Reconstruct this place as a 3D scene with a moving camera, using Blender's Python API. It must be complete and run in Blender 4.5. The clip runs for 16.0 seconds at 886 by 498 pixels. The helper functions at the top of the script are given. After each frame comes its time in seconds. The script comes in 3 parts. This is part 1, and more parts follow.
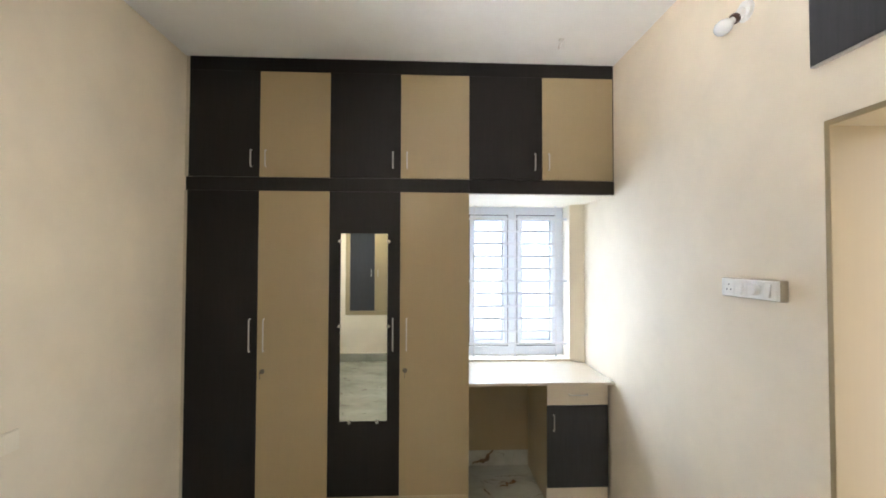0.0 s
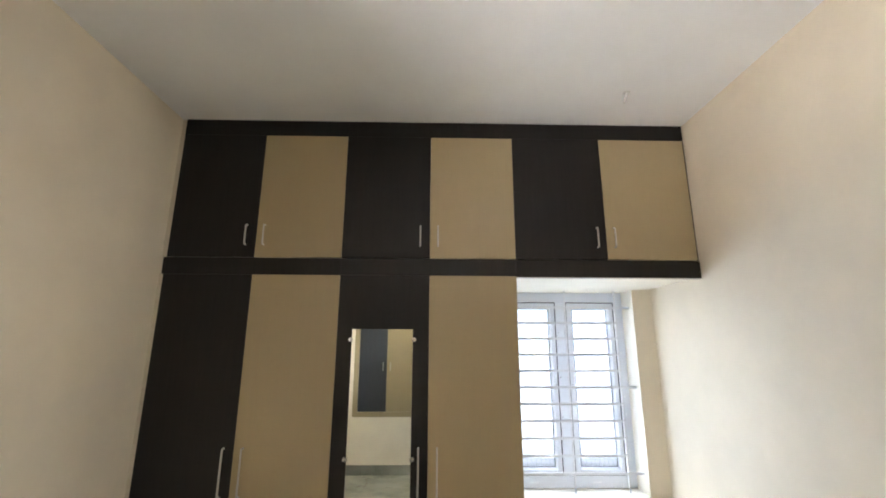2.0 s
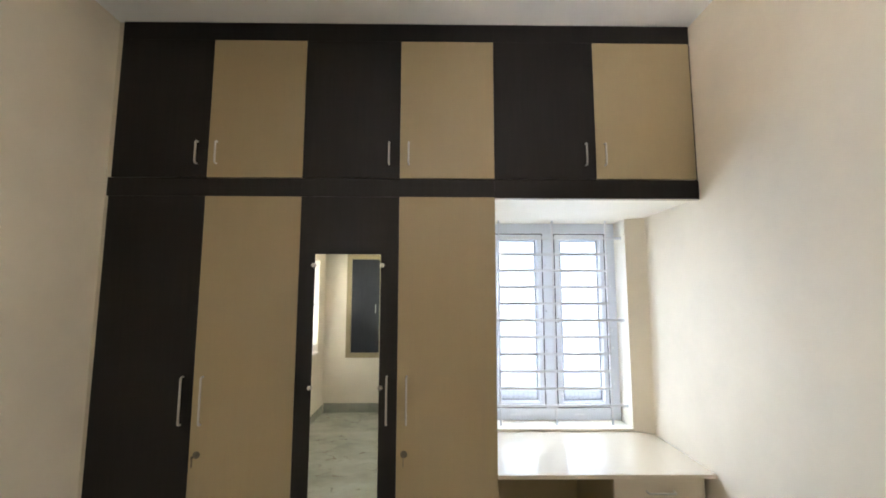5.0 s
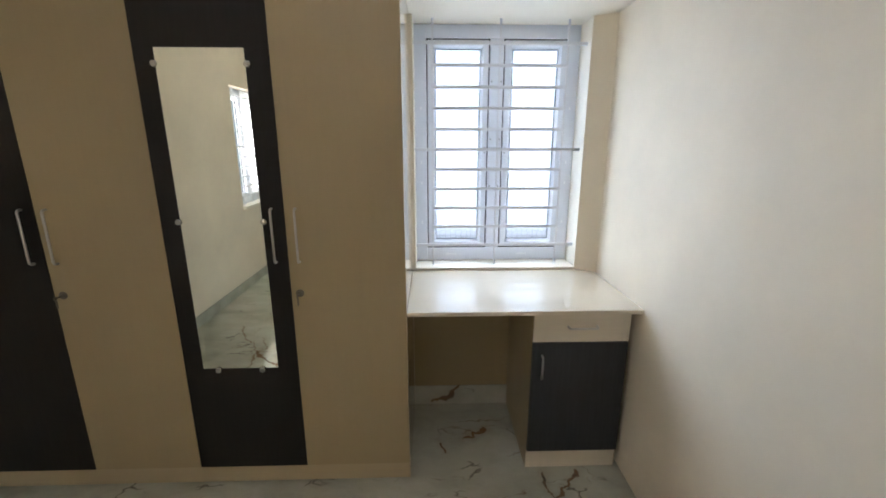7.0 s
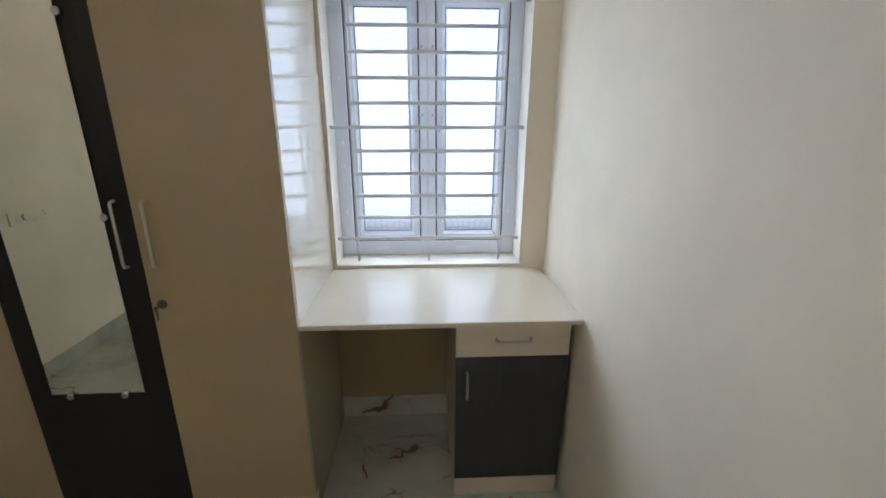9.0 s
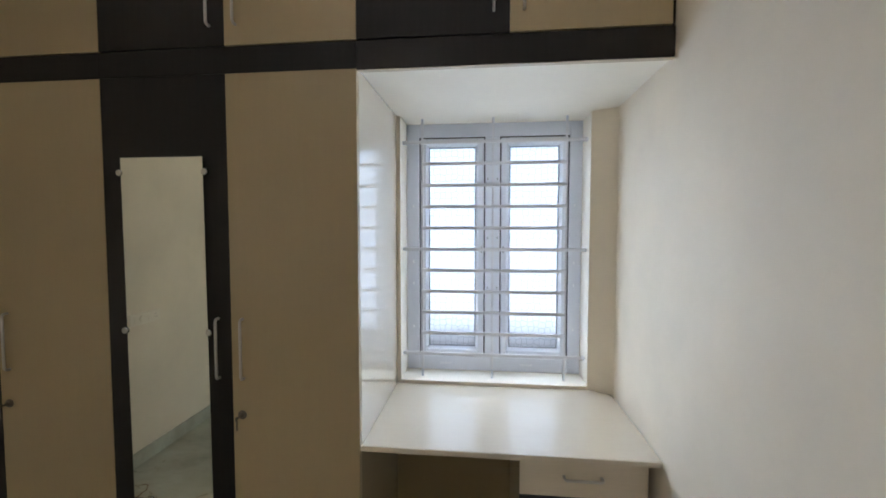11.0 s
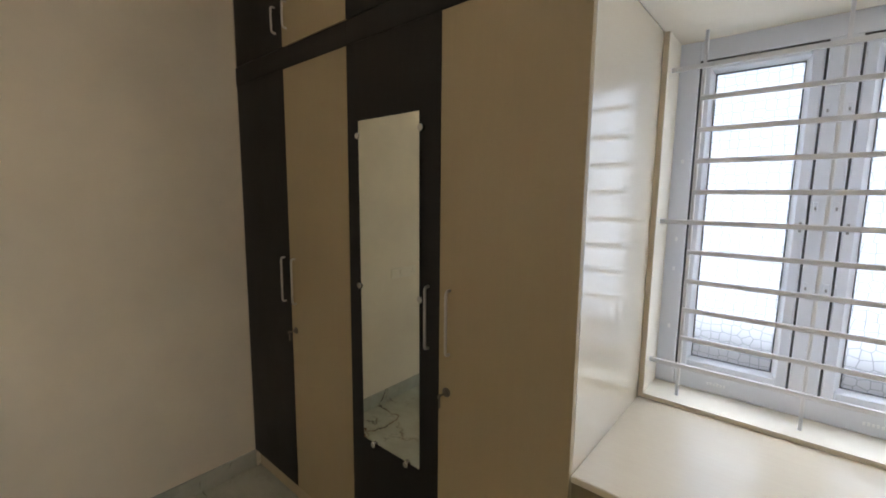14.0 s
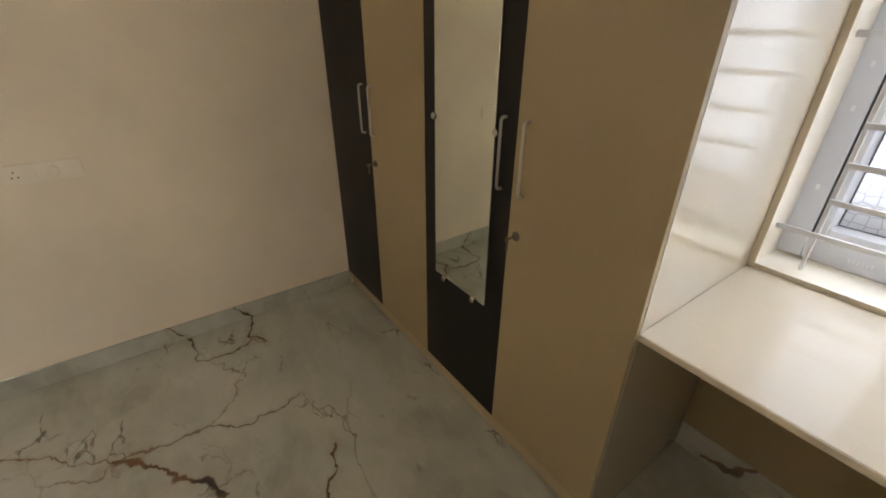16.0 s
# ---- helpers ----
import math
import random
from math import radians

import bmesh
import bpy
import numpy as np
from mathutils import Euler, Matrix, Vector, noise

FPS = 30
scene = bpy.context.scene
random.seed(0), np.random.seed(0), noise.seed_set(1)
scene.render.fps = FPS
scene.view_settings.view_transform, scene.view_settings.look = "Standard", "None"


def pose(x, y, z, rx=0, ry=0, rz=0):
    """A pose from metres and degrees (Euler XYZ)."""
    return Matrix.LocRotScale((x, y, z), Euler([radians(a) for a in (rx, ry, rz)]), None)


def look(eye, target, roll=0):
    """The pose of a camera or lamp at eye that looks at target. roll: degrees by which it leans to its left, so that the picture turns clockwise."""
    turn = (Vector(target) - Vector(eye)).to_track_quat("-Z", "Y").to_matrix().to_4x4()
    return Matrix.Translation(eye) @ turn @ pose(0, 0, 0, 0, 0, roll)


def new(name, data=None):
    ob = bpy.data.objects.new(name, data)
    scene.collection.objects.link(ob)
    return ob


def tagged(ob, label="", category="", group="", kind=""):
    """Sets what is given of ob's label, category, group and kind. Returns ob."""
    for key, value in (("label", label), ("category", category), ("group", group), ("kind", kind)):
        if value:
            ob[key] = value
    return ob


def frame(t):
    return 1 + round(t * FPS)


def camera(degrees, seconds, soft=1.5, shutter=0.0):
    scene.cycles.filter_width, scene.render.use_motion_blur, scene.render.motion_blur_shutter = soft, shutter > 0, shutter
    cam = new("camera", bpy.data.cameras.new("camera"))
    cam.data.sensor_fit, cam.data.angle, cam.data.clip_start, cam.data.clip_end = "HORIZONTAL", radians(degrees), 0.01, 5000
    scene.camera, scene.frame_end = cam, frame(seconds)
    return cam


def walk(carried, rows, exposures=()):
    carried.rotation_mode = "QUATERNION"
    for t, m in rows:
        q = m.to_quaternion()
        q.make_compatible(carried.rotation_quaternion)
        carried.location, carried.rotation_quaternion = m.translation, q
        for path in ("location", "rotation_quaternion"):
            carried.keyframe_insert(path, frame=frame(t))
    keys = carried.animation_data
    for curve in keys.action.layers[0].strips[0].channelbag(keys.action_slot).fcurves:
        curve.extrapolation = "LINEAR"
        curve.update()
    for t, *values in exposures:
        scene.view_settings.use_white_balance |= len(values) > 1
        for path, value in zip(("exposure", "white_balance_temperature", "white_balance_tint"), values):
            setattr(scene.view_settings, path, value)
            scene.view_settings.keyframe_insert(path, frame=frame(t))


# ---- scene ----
cam = camera(93.9, 16.0, soft=1.8)

PATH = [
    (0, (0.056, 0.029, 1.624), (0.146, 2.026, 1.672), 0.2),
    (0.5, (0.095, 0.225, 1.668), (0.163, 2.218, 1.819), 0.2),
    (1, (0.089, 0.367, 1.678), (0.142, 2.35, 1.938), 0.2),
    (1.5, (0.014, 0.526, 1.701), (0.053, 2.491, 2.069), 0.3),
    (2, (-0.076, 0.616, 1.722), (-0.035, 2.567, 2.163), 0.2),
    (2.5, (-0.069, 0.692, 1.723), (-0.027, 2.629, 2.222), 0.3),
    (3, (-0.062, 0.756, 1.72), (-0.016, 2.683, 2.253), 0.2),
    (3.2, (-0.064, 0.767, 1.72), (-0.01, 2.694, 2.254), 0.2),
    (5.3, (0.142, 0.829, 1.581), (0.164, 2.826, 1.681), 0.1),
    (5.5, (0.189, 0.838, 1.566), (0.215, 2.838, 1.582), 0.1),
    (6, (0.313, 0.872, 1.536), (0.349, 2.864, 1.353), 0.1),
    (6.5, (0.384, 0.974, 1.487), (0.429, 2.942, 1.133), 0.1),
    (7, (0.447, 1.175, 1.464), (0.505, 3.114, 0.981), 0.0),
    (7.5, (0.54, 1.329, 1.45), (0.605, 3.239, 0.863), -0.1),
    (8, (0.678, 1.446, 1.44), (0.751, 3.341, 0.805), -0.2),
    (8.2, (0.705, 1.478, 1.429), (0.807, 3.37, 0.791), 0.2),
    (10.3, (0.794, 1.417, 1.541), (0.792, 3.399, 1.271), -0.1),
    (10.5, (0.786, 1.412, 1.551), (0.744, 3.399, 1.334), 0.0),
    (11, (0.765, 1.407, 1.545), (0.557, 3.394, 1.446), -0.0),
    (11.5, (0.737, 1.407, 1.544), (0.315, 3.361, 1.512), 0.0),
    (12, (0.703, 1.405, 1.54), (0.036, 3.291, 1.545), 0.1),
    (12.5, (0.67, 1.484, 1.555), (-0.233, 3.269, 1.57), 0.3),
    (13, (0.653, 1.616, 1.547), (-0.431, 3.297, 1.567), 0.5),
    (13.5, (0.716, 1.718, 1.57), (-0.514, 3.292, 1.49), 0.6),
    (14, (0.736, 1.763, 1.527), (-0.555, 3.268, 1.271), 0.6),
    (14.5, (0.697, 1.82, 1.472), (-0.599, 3.261, 0.979), 0.5),
    (15, (0.682, 1.855, 1.425), (-0.608, 3.205, 0.709), 0.7),
    (15.5, (0.692, 1.879, 1.422), (-0.629, 3.104, 0.553), 0.8),
    (16, (0.708, 1.904, 1.445), (-0.731, 2.931, 0.51), 0.5),
]
walk(cam, [(t, look(eye, target, roll)) for t, eye, target, roll in PATH],
     [(0, 2.12, 6150, 12), (1.5, 1.83, 6200, 12), (3.2, 1.9, 6250, 12), (5.5, 1.8, 6200, 12), (6.3, 1.65, 6100, 12), (7, 1.5, 6050, 12), (8, 1.27, 5950, 12), (10.7, 1.1, 6000, 12), (12.5, 1.0, 6450, 14), (14, 1.06, 6650, 14), (15.5, 1.22, 6950, 15), (16, 1.3, 7200, 16)])

# ---------------------------------------------------------------- light
world = bpy.data.worlds.new("sky")
world.use_nodes = True
scene.world = world
wn = world.node_tree.nodes
sky = wn.new("ShaderNodeTexSky")
sky.sky_type, sky.sun_disc = "NISHITA", False
sky.sun_elevation, sky.sun_rotation = radians(76), radians(149)
wn["Background"].inputs["Strength"].default_value = 0.14
world.node_tree.links.new(sky.outputs["Color"], wn["Background"].inputs["Color"])


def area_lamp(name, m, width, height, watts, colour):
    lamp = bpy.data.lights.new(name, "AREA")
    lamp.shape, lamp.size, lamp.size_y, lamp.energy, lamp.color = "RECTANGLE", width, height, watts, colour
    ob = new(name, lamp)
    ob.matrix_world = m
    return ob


sun = bpy.data.lights.new("sun", "SUN")
sun.energy, sun.angle, sun.color = 5.0, radians(12), (1.0, 0.95, 0.88)
new("sun", sun).matrix_world = look((1.5, -2.5, 12), (0, 0, 0))
# daylight before the desk window, then added fill through side window and doorway
area_lamp("daylight_desk_window", look((0.8, 3.95, 2.08), (0.8, 3.0, 2.08)), 3.2, 2.34, 172, (0.735, 0.865, 1.03))
# added lamp at ground level, shines up through the side window onto the ceiling
area_lamp("ground_fill_side_window", pose(-4.0, -2.0, -0.4, 180), 2.2, 6.5, 2500, (1.0, 0.98, 0.96))
# added lamp in an unseen hall, lifts the west wall and ceiling
area_lamp("fill_hall_opening", look((2.92, 0.8, 1.3), (0.0, 0.8, 1.3)), 1.3, 2.3, 6.3, (1.0, 0.98, 0.96))


# ---------------------------------------------------------------- materials
def material(name, colour, rough=0.5, metal=0.0, spec=0.5):
    mat = bpy.data.materials.new(name)
    mat.use_nodes = True
    p = mat.node_tree.nodes["Principled BSDF"]
    p.inputs["Base Color"].default_value = (*colour, 1)
    p.inputs["Roughness"].default_value = rough
    p.inputs["Metallic"].default_value = metal
    p.inputs["Specular IOR Level"].default_value = spec
    return mat


class Nodes:
    """Short hand for a material's node tree."""

    def __init__(self, mat):
        self.tree = mat.node_tree
        self.p = self.tree.nodes["Principled BSDF"]

    def add(self, kind, **values):
        n = self.tree.nodes.new(kind)
        for key, value in values.items():
            n.inputs[key].default_value = value
        return n

    def link(self, a, b):
        self.tree.links.new(a, b)

    def place(self, scale=(1, 1, 1)):
        tc = self.add("ShaderNodeTexCoord")
        mp = self.add("ShaderNodeMapping", Scale=scale)
        self.link(tc.outputs["Object"], mp.inputs["Vector"])
        return mp.outputs["Vector"]

    def noise(self, where, scale, detail=4.0, rough=0.5):
        n = self.add("ShaderNodeTexNoise", Scale=scale, Detail=detail, Roughness=rough)
        self.link(where, n.inputs["Vector"])
        return n.outputs["Fac"]

    def ramp(self, value, stops):
        r = self.tree.nodes.new("ShaderNodeValToRGB")
        while len(r.color_ramp.elements) < len(stops):
            r.color_ramp.elements.new(0.5)
        for e, (pos, col) in zip(r.color_ramp.elements, stops):
            e.position, e.color = pos, (*col, 1) if len(col) == 3 else col
        self.link(value, r.inputs["Fac"])
        return r.outputs["Color"]

    def mix(self, fac, a, b, blend="MIX"):
        m = self.tree.nodes.new("ShaderNodeMix")
        m.data_type, m.blend_type = "RGBA", blend
        for value, slot in ((fac, m.inputs[0]), (a, m.inputs[6]), (b, m.inputs[7])):
            if isinstance(value, (int, float)):
                slot.default_value = value
            elif isinstance(value, tuple):
                slot.default_value = (*value, 1)
            else:
                self.link(value, slot)
        return m.outputs[2]

    def math(self, op, a, b=0.0):
        m = self.tree.nodes.new("ShaderNodeMath")
        m.operation = op
        for value, slot in ((a, m.inputs[0]), (b, m.inputs[1])):
            if isinstance(value, (int, float)):
                slot.default_value = value
            else:
                self.link(value, slot)
        return m.outputs[0]

    def bump(self, height, strength, distance=0.01):
        b = self.add("ShaderNodeBump", Strength=strength, Distance=distance)
        self.link(height, b.inputs["Height"])
        self.link(b.outputs["Normal"], self.p.inputs["Normal"])


def painted(name, colour, dirt=0.06, rough=0.75):
    """Emulsion paint on trowelled plaster."""
    mat = material(name, colour, rough, spec=0.3)
    n = Nodes(mat)
    where = n.place()
    broad = n.noise(where, 1.3, 5, 0.6)
    fine = n.noise(where, 60, 4, 0.6)
    darker = tuple(c * (1 - 2 * dirt) for c in colour)
    lighter = tuple(min(1, c * (1 + dirt)) for c in colour)
    col = n.ramp(broad, [(0.3, darker), (0.7, lighter)])
    n.link(col, n.p.inputs["Base Color"])
    mixed = n.math("ADD", n.math("MULTIPLY", n.noise(where, 7, 3), 1.0), n.math("MULTIPLY", fine, 0.25))
    n.bump(mixed, 0.12, 0.01)
    return mat


def laminate(name, colour, rough, spread=0.018, grain=(60, 60, 3), strength=0.05, spec=0.5):
    """Wood-grain laminate with fine upright streaks."""
    mat = material(name, colour, rough, spec=spec)
    n = Nodes(mat)
    where = n.place(grain)
    streak = n.noise(where, 1.6, 6, 0.65)
    broad = n.noise(n.place((1, 1, 1)), 2.2, 3)
    a = tuple(c * (1 - spread) for c in colour)
    b = tuple(min(1, c * (1 + spread)) for c in colour)
    col = n.ramp(streak, [(0.3, a), (0.7, b)])
    col = n.mix(n.math("MULTIPLY", broad, 0.25), col, tuple(c * 0.86 for c in colour))
    n.link(col, n.p.inputs["Base Color"])
    smear = n.noise(n.place((3, 3, 2)), 2.0, 5, 0.6)
    n.link(n.math("ADD", n.math("MULTIPLY", smear, 0.16), rough - 0.08), n.p.inputs["Roughness"])
    n.bump(streak, strength, 0.002)
    return mat


# the boldest veins of the floor: half-width, darkness, then the corners of the line
VEINS = (
    (0.016, 1.0, (-0.83, 1.50), (-0.68, 1.60), (-0.66, 1.65), (-0.59, 1.65), (-0.54, 1.75), (-0.46, 1.78)),
    (0.006, 0.75, (-1.10, 1.06), (-0.86, 1.42), (-0.81, 1.52), (-0.78, 1.76), (-0.71, 1.90), (-0.74, 2.16)),
    (0.009, 1.0, (-1.48, 2.15), (-1.32, 2.07), (-1.20, 2.13)),
    (0.007, 0.8, (-1.26, 2.07), (-1.18, 1.95), (-1.25, 1.83), (-1.46, 1.80)),
    (0.008, 1.0, (-0.42, 2.16), (-0.34, 2.12), (-0.20, 2.09)),
    (0.005, 0.5, (-1.20, 1.86), (-1.02, 2.01), (-0.87, 1.87), (-0.78, 1.80)),
    (0.013, 0.9, (0.97, 2.50), (0.98, 2.62), (1.12, 2.77)),
    (0.009, 1.0, (0.50, 2.90), (0.48, 2.98)),
    (0.009, 1.0, (0.62, 3.00), (0.73, 3.07)),
    (0.006, 0.8, (0.95, 2.78), (0.975, 2.62)),
    (0.011, 0.9, (0.47, 3.33), (0.55, 3.35), (0.60, 3.42)),
)


def marble(name, shade=1.0):
    """Polished grey-white vitrified marble with clouds, a few bold brown cracks and many faint broken ones."""
    mat = material(name, (0.6, 0.6, 0.57), 0.12)
    n = Nodes(mat)
    plain = n.place()
    where = n.place()
    where.node.inputs["Rotation"].default_value = (0, 0, math.radians(34))
    where.node.inputs["Scale"].default_value = (0.72, 1.25, 1.0)

    def vector(op, a, b):
        v = n.tree.nodes.new("ShaderNodeVectorMath")
        v.operation = op
        for value, slot in zip((a, b), v.inputs):
            if isinstance(value, tuple):
                slot.default_value = value
            else:
                n.link(value, slot)
        return v

    def warped(source, scale, detail, reach):
        warp = n.add("ShaderNodeTexNoise", Scale=scale, Detail=detail, Roughness=0.62)
        n.link(source, warp.inputs["Vector"])
        centred = vector("SUBTRACT", warp.outputs["Color"], (0.5, 0.5, 0.5)).outputs["Vector"]
        return vector("ADD", source, vector("MULTIPLY", centred, (reach, reach, reach)).outputs["Vector"]).outputs["Vector"]

    bent = warped(where, 1.8, 5, 0.5)

    def veins(scale, width, low, high, mask_scale):
        v = n.tree.nodes.new("ShaderNodeTexVoronoi")
        v.feature = "DISTANCE_TO_EDGE"
        v.inputs["Scale"].default_value = scale
        n.link(bent, v.inputs["Vector"])
        line = n.ramp(v.outputs["Distance"], [(0.0, (1, 1, 1)), (width, (0, 0, 0))])
        gate = n.ramp(n.noise(where, mask_scale, 3, 0.5), [(low, (0, 0, 0)), (high, (1, 1, 1))])
        return n.math("MULTIPLY", line, gate)

    cloud = n.noise(bent, 2.2, 7, 0.62)
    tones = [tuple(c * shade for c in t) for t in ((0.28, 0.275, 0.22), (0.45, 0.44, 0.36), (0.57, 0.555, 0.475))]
    col = n.ramp(cloud, list(zip((0.25, 0.5, 0.75), tones)))
    col = n.mix(n.math("MULTIPLY", veins(1.15, 0.10, 0.35, 0.7, 2.0), 0.42), col, (0.30, 0.30, 0.25))
    brown = n.ramp(n.noise(where, 6, 3), [(0.36, (0.04, 0.03, 0.025)), (0.55, (0.19, 0.11, 0.055))])
    col = n.mix(n.math("MULTIPLY", veins(1.5, 0.010, 0.50, 0.64, 3.0), 0.75), col, brown)
    col = n.mix(n.math("MULTIPLY", veins(3.1, 0.020, 0.56, 0.66, 4.2), 0.85), col, brown)
    col = n.mix(n.math("MULTIPLY", veins(6.5, 0.045, 0.60, 0.67, 5.5), 0.8), col, (0.06, 0.05, 0.04))
    # the bold veins, as distances from their bent lines on the plan
    sep = n.add("ShaderNodeSeparateXYZ")
    n.link(warped(warped(plain, 4.0, 3, 0.13), 16.0, 4, 0.05), sep.inputs[0])
    com = n.add("ShaderNodeCombineXYZ")
    n.link(sep.outputs["X"], com.inputs["X"])
    n.link(n.math("ADD", sep.outputs["Y"], sep.outputs["Z"]), com.inputs["Y"])      # upright faces carry the line on
    flat = com.outputs[0]
    swell = n.math("MULTIPLY_ADD", n.noise(plain, 11, 3), 2.2)
    swell.node.inputs[2].default_value = -0.35
    for half, dark, *corners in VEINS:
        nearest = None
        for a, b in zip(corners, corners[1:]):
            run = Vector(b) - Vector(a)
            off = vector("SUBTRACT", flat, (*a, 0)).outputs["Vector"]
            along = n.math("MULTIPLY", vector("DOT_PRODUCT", off, (*run, 0)).outputs["Value"], 1 / run.length_squared)
            along.node.use_clamp = True
            foot = n.tree.nodes.new("ShaderNodeVectorMath")
            foot.operation = "SCALE"
            foot.inputs[0].default_value = (*run, 0)
            n.link(along, foot.inputs["Scale"])
            gap = vector("DISTANCE", off, foot.outputs["Vector"]).outputs["Value"]
            nearest = gap if nearest is None else n.math("MINIMUM", nearest, gap)
        ratio = n.math("DIVIDE", nearest, n.math("MULTIPLY", n.math("MAXIMUM", swell, 0.08), half))
        halo = n.ramp(n.math("MULTIPLY", ratio, 0.16), [(0.0, (0.32 * dark,) * 3), (1.0, (0, 0, 0))])
        col = n.mix(halo, col, (0.27, 0.22, 0.14))
        col = n.mix(n.math("MULTIPLY", n.ramp(n.math("MULTIPLY", ratio, 0.5), [(0.30, (1, 1, 1)), (0.62, (0, 0, 0))]), dark), col, brown)
    n.link(col, n.p.inputs["Base Color"])
    n.link(n.ramp(n.noise(where, 9, 4), [(0.3, (0.05,) * 3), (0.8, (0.15,) * 3)]), n.p.inputs["Roughness"])
    return mat


def frosted(name):
    """Frosted pane etched with small crazy-paved cells."""
    mat = material(name, (0.16, 0.163, 0.166), 0.5)
    n = Nodes(mat)
    n.p.inputs["Transmission Weight"].default_value = 1.0
    n.p.inputs["IOR"].default_value = 1.4
    v = n.tree.nodes.new("ShaderNodeTexVoronoi")
    v.feature = "DISTANCE_TO_EDGE"
    v.inputs["Scale"].default_value = 34
    v.inputs["Randomness"].default_value = 0.45
    v.voronoi_dimensions = "2D"
    tc = n.add("ShaderNodeTexCoord")
    sep = n.add("ShaderNodeSeparateXYZ")
    com = n.add("ShaderNodeCombineXYZ")
    n.link(tc.outputs["Object"], sep.inputs[0])
    n.link(sep.outputs["X"], com.inputs["X"])
    n.link(sep.outputs["Z"], com.inputs["Y"])
    n.link(com.outputs[0], v.inputs["Vector"])
    col = n.ramp(v.outputs["Distance"], [(0.02, (0.034, 0.036, 0.039)), (0.06, (0.098, 0.099, 0.101))])
    n.link(col, n.p.inputs["Base Color"])
    return mat


M_WALL = painted("cream_wall_paint", (0.82, 0.72, 0.565))
M_CEIL = painted("white_ceiling_paint", (0.88, 0.87, 0.85), 0.03)
M_REVEAL = painted("white_reveal_paint", (0.86, 0.80, 0.68), 0.04)
M_BEIGE = laminate("beige_laminate", (0.352, 0.272, 0.150), 0.36)
M_PLINTH = laminate("plinth_laminate", (0.42, 0.33, 0.20), 0.36, 0.03, (3, 60, 60))
M_CREAM = laminate("cream_laminate", (0.66, 0.575, 0.44), 0.19, 0.04, (4, 60, 60), 0.03)
M_DARK = laminate("dark_wenge_laminate", (0.0085, 0.006, 0.005), 0.48, 0.3, spec=0.32)
M_GLOSS = laminate("glossy_cream_laminate", (0.58, 0.50, 0.38), 0.16, 0.02, (4, 60, 60), 0.004)
M_GLOSS.node_tree.nodes["Principled BSDF"].inputs["Coat Weight"].default_value = 1.0
M_GLOSS.node_tree.nodes["Principled BSDF"].inputs["Coat Roughness"].default_value = 0.09
M_SLATE = laminate("charcoal_laminate", (0.028, 0.029, 0.033), 0.40, 0.25)
M_INNER = laminate("raw_beige_board", (0.48, 0.39, 0.27), 0.55)
M_MARBLE = marble("veined_marble")
# same marble as the floor, cloud tones scaled to 0.68
M_SKIRT = marble("darker_grey_marble", 0.68)
M_STEEL = material("brushed_steel", (0.52, 0.50, 0.47), 0.30, 1.0)
M_NICKEL = material("aged_nickel", (0.17, 0.15, 0.125), 0.45, 1.0)
M_CHROME = material("chrome", (0.52, 0.52, 0.51), 0.18, 1.0)
M_MIRROR = material("mirror_silver", (0.76, 0.79, 0.715), 0.012, 1.0)
M_EDGE = material("glass_edge", (0.25, 0.38, 0.33), 0.2)
M_UPVC = painted("white_upvc", (0.73, 0.75, 0.80), 0.03, 0.32)
M_GRILLE = painted("white_enamel_bar", (0.74, 0.74, 0.77), 0.08, 0.4)
M_GASKET = material("grey_rubber_gasket", (0.055, 0.055, 0.06), 0.6)
M_PLASTIC = material("white_plastic", (0.80, 0.79, 0.76), 0.35)
M_IVORY = material("ivory_plastic", (0.82, 0.74, 0.60), 0.4)
# tan darkens the switch box's end face, which lies in shadow
M_TAN = material("tan_box_side", (0.42, 0.35, 0.25), 0.5)
M_GREY = material("grey_plastic", (0.30, 0.30, 0.30), 0.5)
M_BROWN = material("brown_bakelite", (0.06, 0.025, 0.015), 0.4)
M_BULB = material("opal_bulb", (0.85, 0.86, 0.87), 0.2)
M_HOOK = painted("painted_hook", (0.72, 0.70, 0.66), 0.1, 0.6)
M_FROST = frosted("frosted_glass")
M_GLASS = material("clear_glass", (1, 1, 1), 0.0)
M_GLASS.node_tree.nodes["Principled BSDF"].inputs["Transmission Weight"].default_value = 1.0
M_GLASS.node_tree.nodes["Principled BSDF"].inputs["IOR"].default_value = 1.05
M_GROUND = painted("pale_concrete", (0.50, 0.48, 0.45), 0.12, 0.9)
M_RED = painted("red_plaster", (0.30, 0.02, 0.02), 0.1, 0.8)
M_FACADE = painted("blue_grey_facade", (0.15, 0.18, 0.20), 0.06, 0.8)
M_PRINT = material("pale_print", (0.85, 0.86, 0.88), 0.4)


# ---------------------------------------------------------------- building helpers
def box_into(bm, x0, x1, y0, y1, z0, z1, bevel=0.0, segments=1):
    made = bmesh.ops.create_cube(bm, size=1)
    vs = made["verts"]
    bmesh.ops.scale(bm, vec=(x1 - x0, y1 - y0, z1 - z0), verts=vs)
    bmesh.ops.translate(bm, vec=((x0 + x1) / 2, (y0 + y1) / 2, (z0 + z1) / 2), verts=vs)
    if bevel:
        edges = list({e for v in vs for e in v.link_edges})
        bmesh.ops.bevel(bm, geom=edges, offset=bevel, segments=segments, affect="EDGES", profile=0.5)
    return bm


def box(*sides, bevel=0.0015, segments=1):
    return box_into(bmesh.new(), *sides, bevel=bevel, segments=segments)


